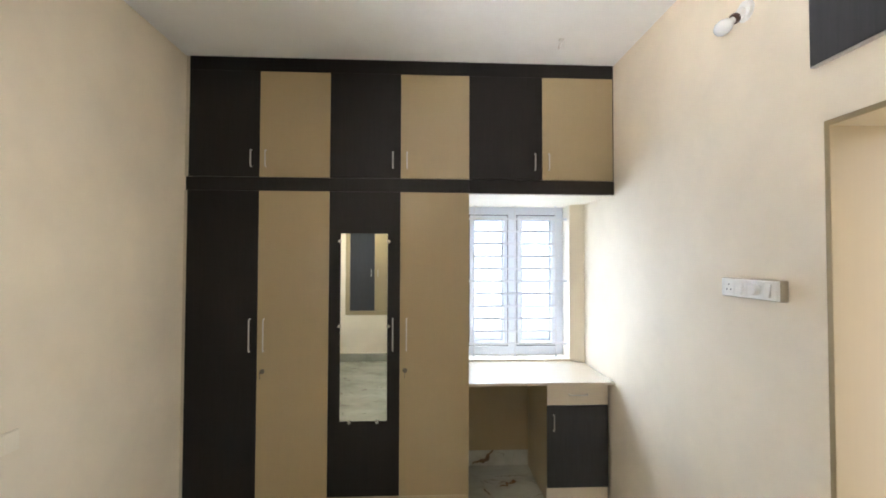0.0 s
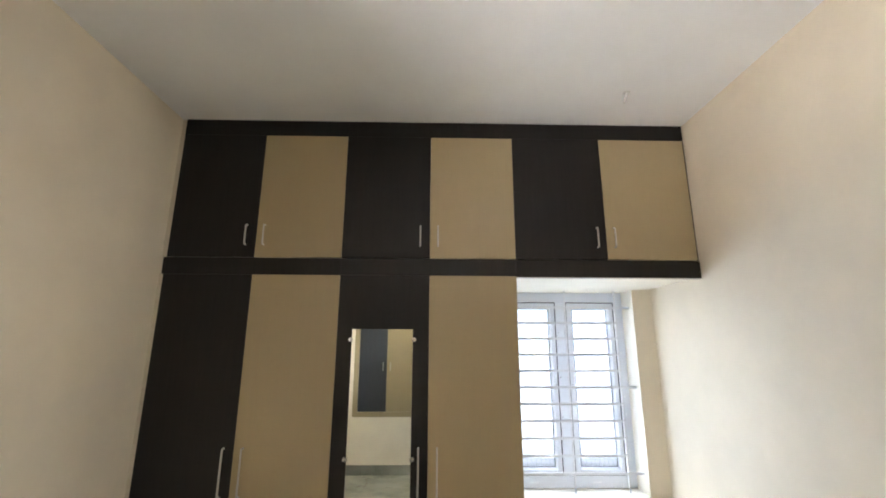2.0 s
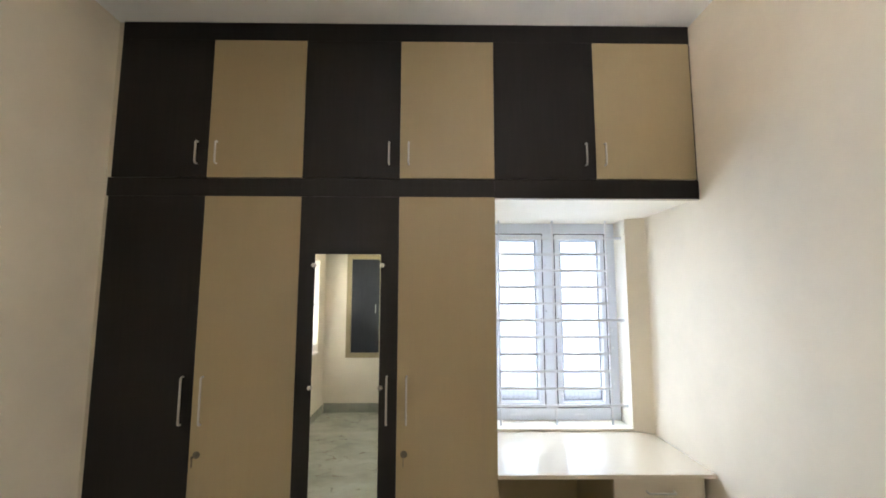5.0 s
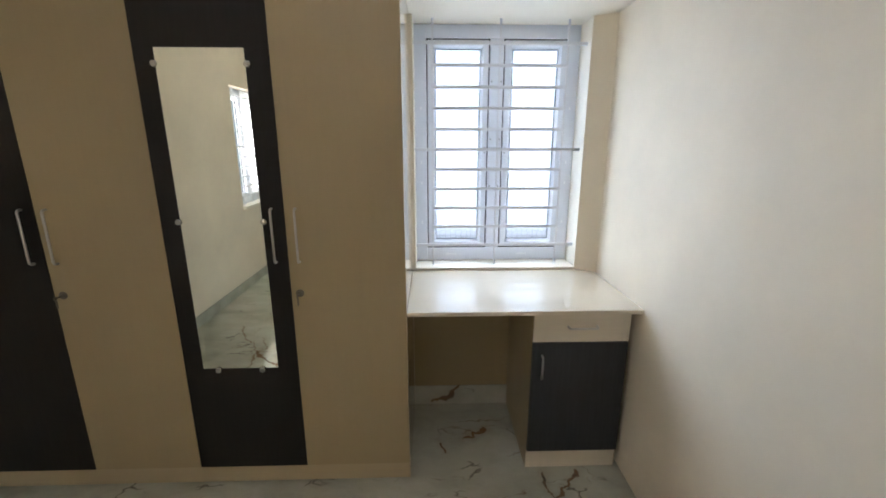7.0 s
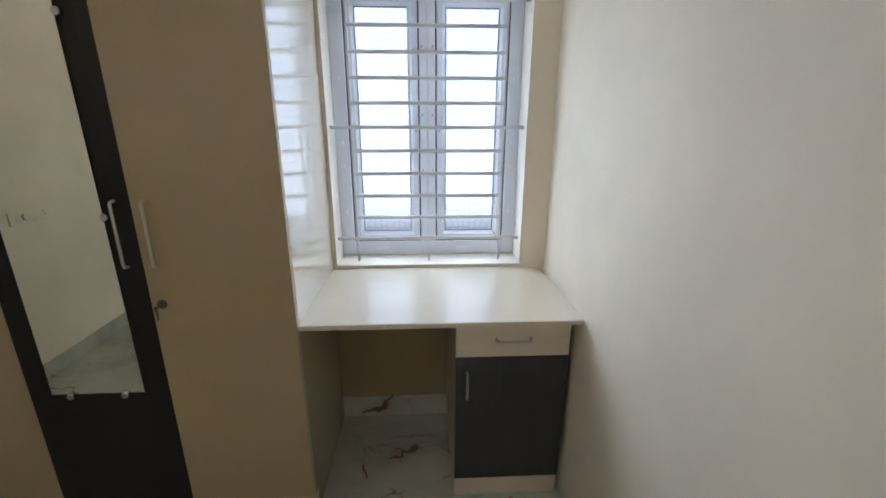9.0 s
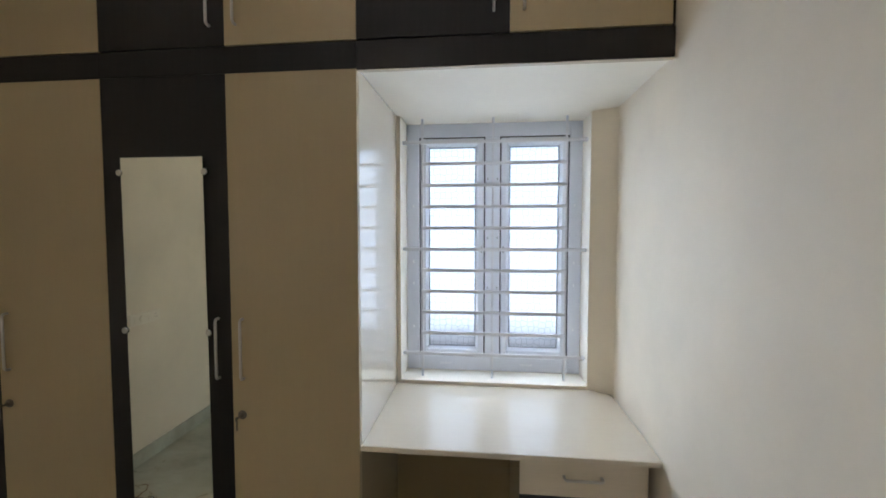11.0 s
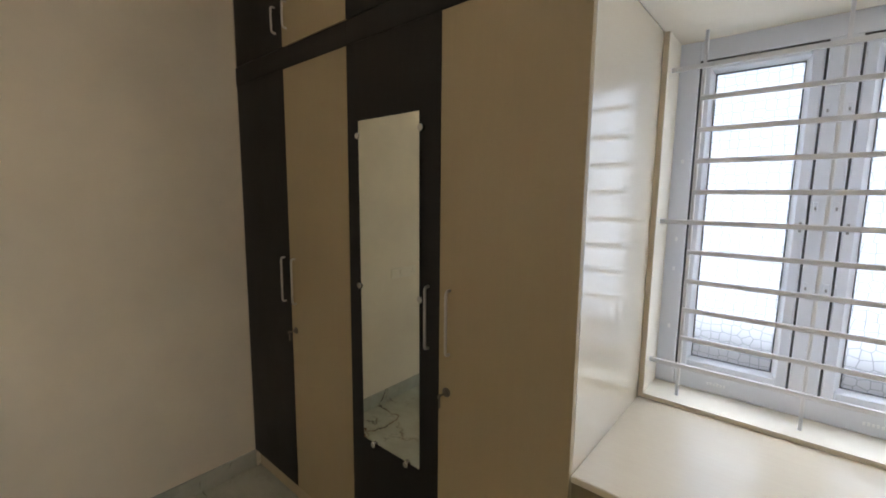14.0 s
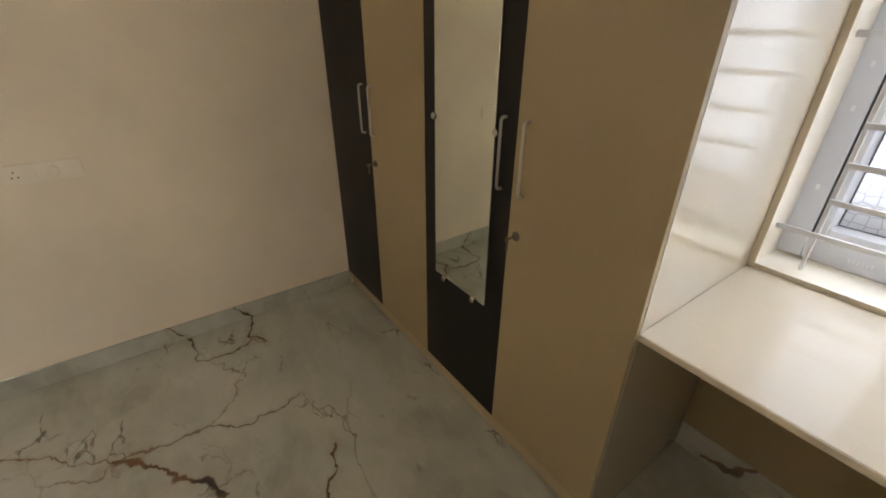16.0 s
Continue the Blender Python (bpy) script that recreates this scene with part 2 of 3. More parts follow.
def boxes(*many, bevel=0.0):
    bm = bmesh.new()
    for sides in many:
        box_into(bm, *sides, bevel=bevel)
    return bm


def tube(points, radius, sides=10, capped=True):
    """A round bar along a line of points."""
    bm = bmesh.new()
    pts = [Vector(p) for p in points]
    rings = []
    side = None
    for i, p in enumerate(pts):
        way = (pts[min(i + 1, len(pts) - 1)] - pts[max(i - 1, 0)]).normalized()
        if side is None:
            side = way.orthogonal().normalized()
        side = (side - way * side.dot(way)).normalized()
        up = way.cross(side)
        rings.append([bm.verts.new(p + radius * (math.cos(a) * side + math.sin(a) * up))
                      for a in (2 * math.pi * k / sides for k in range(sides))])
    for a, b in zip(rings, rings[1:]):
        for k in range(sides):
            bm.faces.new((a[k], a[(k + 1) % sides], b[(k + 1) % sides], b[k]))
    if capped:
        bm.faces.new(rings[0][::-1])
        bm.faces.new(rings[-1])
    bmesh.ops.recalc_face_normals(bm, faces=bm.faces)
    return bm


def turned(profile, sides=20):
    """A body turned round the z axis from (radius, height) pairs."""
    bm = bmesh.new()
    rings = [[bm.verts.new((r * math.cos(a), r * math.sin(a), z)) for a in (2 * math.pi * k / sides for k in range(sides))]
             for r, z in profile]
    for a, b in zip(rings, rings[1:]):
        for k in range(sides):
            bm.faces.new((a[k], a[(k + 1) % sides], b[(k + 1) % sides], b[k]))
    bm.faces.new(rings[0][::-1])
    bm.faces.new(rings[-1])
    bmesh.ops.recalc_face_normals(bm, faces=bm.faces)
    return bm


def mesh_of(name, bm, mat, smooth=False):
    me = bpy.data.meshes.new(name)
    bm.to_mesh(me)
    bm.free()
    me.materials.append(mat)
    if smooth:
        for f in me.polygons:
            f.use_smooth = True
        me.set_sharp_from_angle(angle=radians(40))
    return me


BASE = {}


def thing(name, base, label, category, group="", kind=""):
    """An empty at the base of a thing; its parts are built in world metres."""
    ob = new(name)
    ob.location = base
    ob.empty_display_size = 0.1
    BASE[ob.name] = Vector(base)
    return tagged(ob, label, category, group, kind)


def part(name, bm, mat, parent, label="", smooth=False):
    """One mesh under a thing or under a part, given in world metres."""
    base = BASE[parent.name]
    bmesh.ops.translate(bm, vec=-base, verts=bm.verts)
    ob = new(name, mesh_of(name, bm, mat, smooth))
    ob.parent = parent
    BASE[ob.name] = base
    return tagged(ob, label)


def placed(name, me, m, parent, label=""):
    """A part on shared mesh data, at the pose m in world metres."""
    ob = new(name, me)
    ob.parent = parent
    base = BASE[parent.name]
    ob.matrix_local = Matrix.Translation(-base) @ m
    BASE[ob.name] = base
    return tagged(ob, label)


def setting(name, bm, mat, label, category, smooth=False):
    ob = new(name, mesh_of(name, bm, mat, smooth))
    BASE[ob.name] = Vector((0, 0, 0))
    return tagged(ob, label, category, kind="structure")


def bow(length, reach, radius):
    """A bow handle, upright, standing off the face towards -y."""
    h, r = length / 2, 0.010
    pts = [(0, 0, -h), (0, -(reach - r), -h)]
    pts += [(0, -(reach - r) - r * math.sin(a), -h + r - r * math.cos(a)) for a in (0.5, 1.05, 1.57)]
    return tube(pts + [(x, y, -z) for x, y, z in pts[::-1]], radius, 10)


# ---------------------------------------------------------------- the room's measures
EAST, NORTH, SOUTH, CEILING = 1.320, 3.315, -1.09, 2.924
FRONT = 2.722            # the cupboards' face
LEAN_X, LEAN_SLOPE = -1.475, -0.012   # the west wall runs slightly out of square
SOFFIT = 2.060
THICK = 0.30
WEST_THICK = 0.15


def west(y):
    return LEAN_X - LEAN_SLOPE * (FRONT - y)


WEST_TURN = Matrix.Translation((LEAN_X, FRONT, 0)) @ Matrix.Rotation(-math.atan(LEAN_SLOPE), 4, "Z")
WEST = WEST_TURN @ Matrix.Translation((0, -FRONT, 0))   # x: off the wall's face, y and z as in the room


EAST_WALL = Matrix.Translation((EAST, FRONT, 0)) @ Matrix.Rotation(-math.atan(0.008), 4, "Z") @ Matrix.Translation((-EAST, -FRONT, 0))


def on_east(bm):
    bm.transform(EAST_WALL)
    return bm


def on_west(bm):
    bm.transform(WEST)
    return bm


# ---------------------------------------------------------------- shell
setting("floor", box(-1.9, 2.9, SOUTH - THICK, NORTH + 0.0, -0.12, 0.0, bevel=0), M_MARBLE,
        "polished grey-white marble floor with brown veins", "floor")
setting("ceiling", box(-1.9, 2.9, SOUTH - THICK, NORTH + THICK, CEILING, CEILING + 0.15, bevel=0), M_CEIL,
        "plain white painted ceiling", "ceiling")

WX0, WX1, WZ0, WZ1 = 0.363, 1.226, 0.824, SOFFIT + 0.006    # desk window's opening
north = boxes((-1.8, WX0, NORTH, NORTH + THICK, -0.1, CEILING), (WX1, EAST + 0.004, NORTH, NORTH + THICK, -0.1, CEILING),
              (WX0, WX1, NORTH, NORTH + THICK, -0.1, WZ0), (WX0, WX1, NORTH, NORTH + THICK, WZ1, CEILING))
for v in north.verts:
    if v.co.x > EAST and v.co.y < NORTH + 0.01:      # the strip by the east wall is plastered out of square
        v.co.y -= 0.055
setting("wall_north", north,
        M_WALL, "cream painted wall with a recessed window", "wall")
VY0, VY1, VZ0, VZ1 = -0.80, 0.00, 0.83, 2.00             # side window's opening
setting("wall_west", on_west(boxes((-WEST_THICK, 0, SOUTH - 0.3, VY0, -0.1, CEILING), (-WEST_THICK, 0, VY1, NORTH + 0.05, -0.1, CEILING),
                                   (-WEST_THICK, 0, VY0, VY1, -0.1, VZ0), (-WEST_THICK, 0, VY0, VY1, VZ1, CEILING))),
        M_WALL, "cream painted wall with a barred window", "wall")
DY0, DY1, DZ = 0.30, 1.265, 2.060                          # doorway
LY0, LY1, LZ0, LZ1 = 0.32, 1.271, 2.256, 2.80               # loft hole over the doorway
setting("wall_east", on_east(boxes((EAST, EAST + THICK, DY1, LY1, -0.1, LZ0), (EAST, EAST + THICK, LY1, NORTH + THICK, -0.1, CEILING),
                           (EAST, EAST + THICK, SOUTH - THICK, DY0, -0.1, CEILING),
                           (EAST, EAST + THICK, DY0, DY1, DZ, LZ0), (EAST, EAST + THICK, DY0, LY1, LZ1, CEILING),
                           (EAST, EAST + THICK, DY0, LY0, LZ0, LZ1))),
        M_WALL, "cream painted wall with a doorway opening", "wall")
NX0, NX1, NZ0, NZ1 = -1.135, -0.245, 0.71, 2.10             # niche of the wall cupboard
setting("wall_south", boxes((-1.8, NX0, SOUTH - THICK, SOUTH, -0.1, CEILING), (NX1, EAST, SOUTH - THICK, SOUTH, -0.1, CEILING),
                            (NX0, NX1, SOUTH - THICK, SOUTH, -0.1, NZ0), (NX0, NX1, SOUTH - THICK, SOUTH, NZ1, CEILING)),
        M_WALL, "cream painted wall with a built-in cupboard", "wall")
# unseen plain walls close the passage beyond the doorway; opening added for the fill
setting("wall_passage", boxes((2.7, 2.85, -0.4, 0.15, -0.1, CEILING), (2.7, 2.85, 1.45, 2.0, -0.1, CEILING),
                              (2.7, 2.85, 0.15, 1.45, -0.1, 0.12), (2.7, 2.85, 0.15, 1.45, 2.5, CEILING), (EAST + THICK, 2.7, 1.5, 1.65, -0.1, CEILING),
                              (EAST + THICK, 2.7, -0.05, 0.1, -0.1, CEILING)), M_WALL, "cream painted wall of the unseen passage", "wall")
setting("ceiling_alcove", box(0.3495, EAST + 0.003, FRONT + 0.0195, NORTH - 0.001, SOFFIT + 0.002, SOFFIT + 0.022, bevel=0), M_REVEAL,
        "white painted soffit over the desk", "ceiling")

# laminate lining of the doorway
door_1 = thing("door_frame", (EAST + THICK / 2, (DY0 + DY1) / 2, 0), "beige laminate lining of the open doorway", "door frame", kind="structure")
for y0, y1 in ((DY0 - 0.002, DY0 + 0.018), (DY1 - 0.018, DY1 + 0.002)):
    part("jamb", on_east(box(EAST + 0.001, EAST + THICK + 0.004, y0, y1, 0.0, DZ - 0.0005)), M_BEIGE, door_1)
part("head", on_east(box(EAST + 0.001, EAST + THICK + 0.004, DY0 - 0.002, DY1 + 0.002, DZ - 0.018, DZ + 0.002)), M_BEIGE, door_1)

# skirting
SK, SK_WEST = 0.118, 0.094
setting("baseboard_west", on_west(box(0, 0.010, SOUTH, FRONT + 0.012, 0, SK_WEST, bevel=0.001)), M_MARBLE, "veined marble skirting", "skirting")
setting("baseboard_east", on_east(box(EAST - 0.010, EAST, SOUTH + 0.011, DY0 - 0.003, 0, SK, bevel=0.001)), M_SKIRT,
        "darker grey marble skirting", "skirting")
setting("baseboard_north", box(0.3495, EAST, NORTH - 0.010, NORTH, 0, SK, bevel=0.001), M_MARBLE, "white veined marble skirting under the desk", "skirting")
setting("baseboard_south", box(west(SOUTH) + 0.02, EAST, SOUTH, SOUTH + 0.010, 0, SK, bevel=0.001), M_SKIRT, "darker grey marble skirting", "skirting")

# ---------------------------------------------------------------- outside
setting("ground", box(-60, 60, -60, 60, -0.62, -0.5, bevel=0), M_GROUND, "pale concrete ground outside", "ground")

hs = thing("house", (-8.5, -14.0, -0.5), "blue-grey neighbouring house with a red pillar", "house")
part("wall", box(-13, -4.2, -17, -12, -0.5, 6.0, bevel=0.02), M_FACADE, hs)
part("pillar", box(-6.50, -5.95, -11.98, -11.6, 1.45, 6.0, bevel=0.02), M_RED, hs, "red plastered pillar")
part("pier", box(-6.50, -5.95, -11.98, -11.6, -0.5, 1.448, bevel=0.02), M_GROUND, hs, "pale plastered pier")


# ---------------------------------------------------------------- windows
def window(name, m, width, z0, z1, frosted_panes, label):
    """A two-leaf plastic casement, x along the wall from 0 to width, y outwards from the inner face of the frame."""
    w = thing(name, (0, 0, 0), label, "window", kind="structure")
    w.matrix_world = m
    d, side, far, head, sill, post = 0.060, 0.066, 0.062, 0.066, 0.072, 0.036
    mid = width / 2
    fr = boxes((0, side, 0, d, z0, z1), (width - far, width, 0, d, z0, z1), (side, width - far, 0, d, z1 - head, z1),
               (side, width - far, 0, d, z0, z0 + sill), (mid - post, mid + post, 0, d, z0 + sill, z1 - head), bevel=0.003)
    f = part("window_frame", fr, M_UPVC, w)
    gap = 0.006
    lo, hi = z0 + sill + gap, z1 - head - gap
    for a, b in ((side + gap, mid - post - gap), (mid + post + gap, width - far - gap)):
        first = a < mid * 0.5
        t, bead = 0.031, 0.011
        seal = boxes((a - gap, a, 0.004, 0.03, lo, hi), (b, b + gap, 0.004, 0.03, lo, hi), (a - gap, b + gap, 0.004, 0.03, hi, hi + gap),
                     (a - gap, b + gap, 0.004, 0.03, lo - gap, lo))
        part("seal", seal, M_GASKET, w, "grey rubber seal")
        s = boxes((a, a + t, 0.001, 0.050, lo, hi), (b - t, b, 0.001, 0.050, lo, hi), (a + t, b - t, 0.001, 0.050, hi - t, hi),
                  (a + t, b - t, 0.001, 0.050, lo, lo + t), bevel=0.004)
        sash = part("sash", s, M_UPVC, w)
        # sloping glazing beads round the pane
        rim = bmesh.new()
        ring = []
        for inset, y in ((t, 0.006), (t + bead, 0.020), (t + bead, 0.030), (t, 0.030)):
            ring.append([rim.verts.new(c) for c in ((a + inset, y, lo + inset), (b - inset, y, lo + inset), (b - inset, y, hi - inset), (a + inset, y, hi - inset))])
        for p, q in zip(ring, ring[1:] + ring[:1]):
            for k in range(4):
                rim.faces.new((p[k], p[(k + 1) % 4], q[(k + 1) % 4], q[k]))
        bmesh.ops.recalc_face_normals(rim, faces=rim.faces)
        part("glazing_bead", rim, M_UPVC, sash, "sloping white glazing bead")
        g, e = 0.003, t + bead
        gk = boxes((a + e, a + e + g, 0.018, 0.030, lo + e, hi - e), (b - e - g, b - e, 0.018, 0.030, lo + e, hi - e),
                   (a + e + g, b - e - g, 0.018, 0.030, hi - e - g, hi - e), (a + e + g, b - e - g, 0.018, 0.030, lo + e, lo + e + g))
        part("gasket", gk, M_GASKET, sash, "thin grey glazing gasket")
        pane = part("pane", boxes((a + e + 0.001, b - e - 0.001, 0.022, 0.027, lo + e + 0.001, hi - e - 0.001)),
                    M_FROST if frosted_panes else M_GLASS, sash, "frosted patterned glass" if frosted_panes else "clear glass")
        pane.visible_shadow = False
        for k in range(6):
            part("print_mark", box(a + 0.10 + 0.010 * k, a + 0.106 + 0.010 * k, -0.0012, 0.001, z0 + 0.030, z0 + 0.039 + 0.002 * (k % 2), bevel=0),
                 M_PRINT, f, "small pale printed mark")
        inner, sgn = (b, 1) if first else (a, -1)
        for z in (1.795, 1.505, 1.255):
            xc = inner + sgn * 0.018
            kp = part("keeper", box(xc - 0.006, xc + 0.006, -0.004, 0.001, z - 0.014, z + 0.014, bevel=0.0012), M_UPVC, f, "small plastic lock keeper")
            part("keeper_slot", box(xc - 0.0025, xc + 0.0025, -0.0048, -0.0038, z - 0.011, z - 0.001, bevel=0), M_GREY, kp, "dark slot")
        xs = inner - sgn * 0.012
        for z in (1.428, 1.452):
            part("screw", box(xs - 0.0035, xs + 0.0035, -0.002, 0.002, z - 0.004, z + 0.004, bevel=0.001), M_GREY, sash, "dark screw where the handle sat")
        outer = 0.036 if first else width - 0.036
        for z in (z0 + 0.22, z0 + 0.44, z0 + 0.55, z0 + 0.83):
            part("screw_cap", box(outer - 0.004, outer + 0.004, -0.0015, 0.001, z - 0.007, z + 0.007, bevel=0.0008), M_PRINT, f, "small pale screw cap")
    return w


def grille(name, m, xs, zs, long_every, z0, z1, width, label):
    """A welded window grille: thin uprights, flat cross bars, every fifth one let into the reveals."""
    g = thing(name, (0, 0, 0), label, "window grille")
    g.matrix_world = m
    for x in xs:
        part("upright", box(x - 0.005, x + 0.005, -0.004, 0.004, z0, z1, bevel=0.0012), M_GRILLE, g)
    for k, z in enumerate(zs):
        a, b = (0.0, width) if k % long_every == 0 else (xs[0] - 0.005, xs[-1] + 0.005)
        part("cross_bar", box(a, b, -0.0125, -0.0045, z - 0.0078, z + 0.0078, bevel=0.0015), M_GRILLE, g)
    return g


window("window_1", pose(WX0, 3.475, 0), WX1 - WX0, WZ0 + 0.003, WZ1 - 0.004, True, "white plastic two-leaf window with frosted patterned glass")
grille("window_grille", pose(WX0, 3.377, 0), (0.097, 0.432, 0.768), [0.941 + 0.1010 * k for k in range(11)], 5, WZ0 + 0.002, WZ1 - 0.004, WX1 - WX0,
       "white-painted steel grille set in the window recess")
# the painted lining of the recess
setting("trim_window", boxes((WX0, WX0 + 0.003, NORTH - 0.002, 3.474, WZ0 + 0.003, WZ1 - 0.004), (WX1 - 0.003, WX1, NORTH - 0.002, 3.474, WZ0 + 0.003, WZ1 - 0.004),
                             (WX0, WX1, NORTH - 0.002, 3.474, WZ0, WZ0 + 0.003), (WX0, WX1, NORTH - 0.0005, 3.474, WZ1 - 0.004, WZ1)), M_REVEAL,
        "white painted window reveal and sill", "window reveal")

SIDE = WEST @ pose(-0.080, VY0, 0, 0, 0, 90)
window("window_2", SIDE, VY1 - VY0, VZ0 + 0.004, VZ1 - 0.004, False, "white plastic two-leaf window with clear glass")
grille("window_grille", WEST @ pose(-0.035, VY0, 0, 0, 0, 90), (0.10, 0.29, 0.48, 0.67), [0.925 + 0.1000 * k for k in range(11)], 5, VZ0 + 0.002, VZ1 - 0.002, VY1 - VY0,
       "white-painted steel grille in the side window")
setting("trim_side_window", on_west(boxes((-0.079, 0.002, VY0, VY0 + 0.003, VZ0 + 0.003, VZ1), (-0.079, 0.002, VY1 - 0.003, VY1, VZ0 + 0.003, VZ1),
                                          (-0.079, 0.030, VY0, VY1, VZ0 - 0.02, VZ0 + 0.003))), M_REVEAL, "white painted window reveal and sill", "window reveal")

# ---------------------------------------------------------------- cupboards
PULL = mesh_of("handle", bow(0.205, 0.019, 0.0046), M_STEEL, True)
SMALL_PULL = mesh_of("handle", bow(0.105, 0.019, 0.0046), M_STEEL, True)


def lock(x, z, parent):
    e = turned([(0.0155, 0.0), (0.0155, 0.002), (0.0135, 0.0035), (0.0095, 0.0038), (0.0095, 0.009), (0.008, 0.0105)], 18)
    e.transform(pose(x, FRONT, z, 90, 0, 0))
    lk = part("lock", e, M_NICKEL, parent, "round chrome cam lock", True)
    k = boxes((x - 0.001, x + 0.001, FRONT - 0.028, FRONT - 0.008, z - 0.003, z + 0.003))
    part("key", k, M_NICKEL, lk, "small steel key", False)
    bowl = turned([(0.003, -0.001), (0.0075, -0.0012), (0.0075, 0.0012), (0.003, 0.001)], 16)
    bowl.transform(pose(x, FRONT - 0.036, z, 0, 90, 0))
    part("key_bow", bowl, M_NICKEL, lk, "steel key bow", True)
    part("key_tag", boxes((x - 0.0015, x + 0.0015, FRONT - 0.037, FRONT - 0.031, z - 0.040, z - 0.008)), M_NICKEL, lk, "spare key hanging from a ring")


def door(x0, x1, z0, z1, mat, parent, pull_x, pull_z, pull, label):
    d = part("door", box(x0 + 0.0006, x1 - 0.0006, FRONT, FRONT + 0.018, z0, z1, bevel=0.0006), mat, parent, label)
    placed("handle", pull, pose(pull_x, FRONT, pull_z), d, "brushed steel bow handle")
    return d


E = (-1.452, -1.004, -0.557, -0.100, 0.348, 0.834, 1.310)      # door edges from the west wall to the east wall
KICK, LOW_TOP, RAIL_TOP, UP_LOW, UP_TOP = 0.108, 2.057, 2.144, 2.148, 2.831
BACK = NORTH - 0.003
for i, name in ((0, "dark and beige"), (2, "dark mirrored and beige")):
    x0, x1, xm = E[i], E[i + 2], E[i + 1]
    w = thing("wardrobe", ((x0 + x1) / 2, (FRONT + BACK) / 2, 0), "tall two-door laminate wardrobe, " + name + " doors with steel handles", "wardrobe",
              "tall wardrobe units along the wall")
    left = x0 - 0.004 if i == 0 else x0
    part("side_panel", box(left, x0 + 0.018, FRONT + 0.049, BACK, 0.0, RAIL_TOP - 0.001), M_CREAM, w, "cream laminate side")
    part("side_panel", boxes((x1 - 0.018, x1, FRONT + (0.0185 if i else 0.049), BACK, KICK - 0.002, SOFFIT + 0.0015 if i else RAIL_TOP - 0.001),
                             (x1 - 0.018, x1, FRONT + 0.0485, BACK, 0.0, KICK - 0.002)), M_GLOSS, w, "glossy cream laminate side")
    part("back_panel", box(x0 + 0.018, x1 - 0.018, BACK - 0.012, BACK, KICK, RAIL_TOP - 0.001), M_INNER, w)
    part("bottom_panel", box(x0 + 0.018, x1 - 0.018, FRONT + 0.022, BACK - 0.012, KICK - 0.018, KICK), M_INNER, w)
    part("top_panel", box(x0 + 0.018, x1 - 0.018, FRONT + 0.022, BACK - 0.012, RAIL_TOP - 0.02, RAIL_TOP - 0.001), M_INNER, w)
    part("plinth", box(left, x1, FRONT + 0.024, FRONT + 0.048, 0.010, KICK - 0.003), M_PLINTH, w, "beige laminate plinth")
    part("top_rail", box(left - (0.006 if i == 0 else 0), x1, FRONT, FRONT + 0.018, LOW_TOP + 0.0008, RAIL_TOP, bevel=0.0006), M_DARK, w, "dark laminate rail")
    if i == 0:
        part("filler_strip", box(west(FRONT) + 0.0015, x0 - 0.001, FRONT + 0.006, FRONT + 0.020, 0.004, LOW_TOP), M_CREAM, w, "narrow cream filler strip")
    d1 = door(x0, xm, KICK, LOW_TOP, M_DARK, w, xm - 0.045, 1.135, PULL, "dark wenge laminate door")
    d2 = door(xm, x1, KICK, LOW_TOP, M_BEIGE, w, xm + 0.043, 1.135, PULL, "beige laminate door with a lock")
    lock(xm + 0.034, 0.905, d2)

for i in (0, 2, 4):
    x0, x1, xm = E[i] + (0.004 if i == 0 else 0), E[i + 2], E[i + 1]
    w = thing("loft_cabinet", ((x0 + x1) / 2, (FRONT + BACK) / 2, UP_LOW), "two-door loft cabinet, one dark and one beige laminate door", "cabinet",
              "loft cabinets under the ceiling")
    part("side_panel", box(x0, x0 + 0.018, FRONT + 0.020, BACK, UP_LOW, CEILING - 0.002), M_CREAM, w)
    part("side_panel", box(x1 - 0.018, x1, FRONT + 0.020, BACK, UP_LOW, CEILING - 0.002), M_CREAM, w)
    # dark colour stands in for shade in the gap over the rail
    part("bottom_panel", box(x0 + 0.018, x1 - 0.018, FRONT + 0.022, BACK, UP_LOW, UP_LOW + 0.018), M_DARK, w, "underside in dark laminate that darkens the seam")
    part("top_rail", box(x0, x1 + (0.004 if i == 4 else 0), FRONT, FRONT + 0.018, UP_TOP + 0.0008, CEILING - 0.002, bevel=0.0006), M_DARK, w, "dark laminate rail")
    if i == 0:
        part("filler_strip", box(west(FRONT) + 0.0015, x0 - 0.001, FRONT + 0.006, FRONT + 0.020, UP_LOW, CEILING - 0.002), M_CREAM, w, "narrow cream filler strip")
    if i == 4:
        # dark strip draws the shadow line between the last door and the wall
        part("gap_shadow_strip", box(x1 + 0.0005, EAST - 0.001, FRONT + 0.006, FRONT + 0.020, UP_LOW, UP_TOP), M_DARK, w, "dark strip standing for the shadow gap by the wall")
    door(x0, xm, UP_LOW, UP_TOP, M_DARK, w, xm - 0.050, 2.266, SMALL_PULL, "dark wenge laminate door")
    door(xm, x1, UP_LOW, UP_TOP, M_BEIGE, w, xm + 0.042, 2.266, SMALL_PULL, "beige laminate door")

# fascia that carries the loft over the desk
fb = thing("loft_fascia", ((E[4] + EAST) / 2, FRONT, SOFFIT), "dark laminate fascia under the loft cabinet over the desk", "fascia")
part("fascia_board", box(E[4] + 0.0005, EAST - 0.002, FRONT, FRONT + 0.018, LOW_TOP - 0.003, RAIL_TOP), M_DARK, fb)
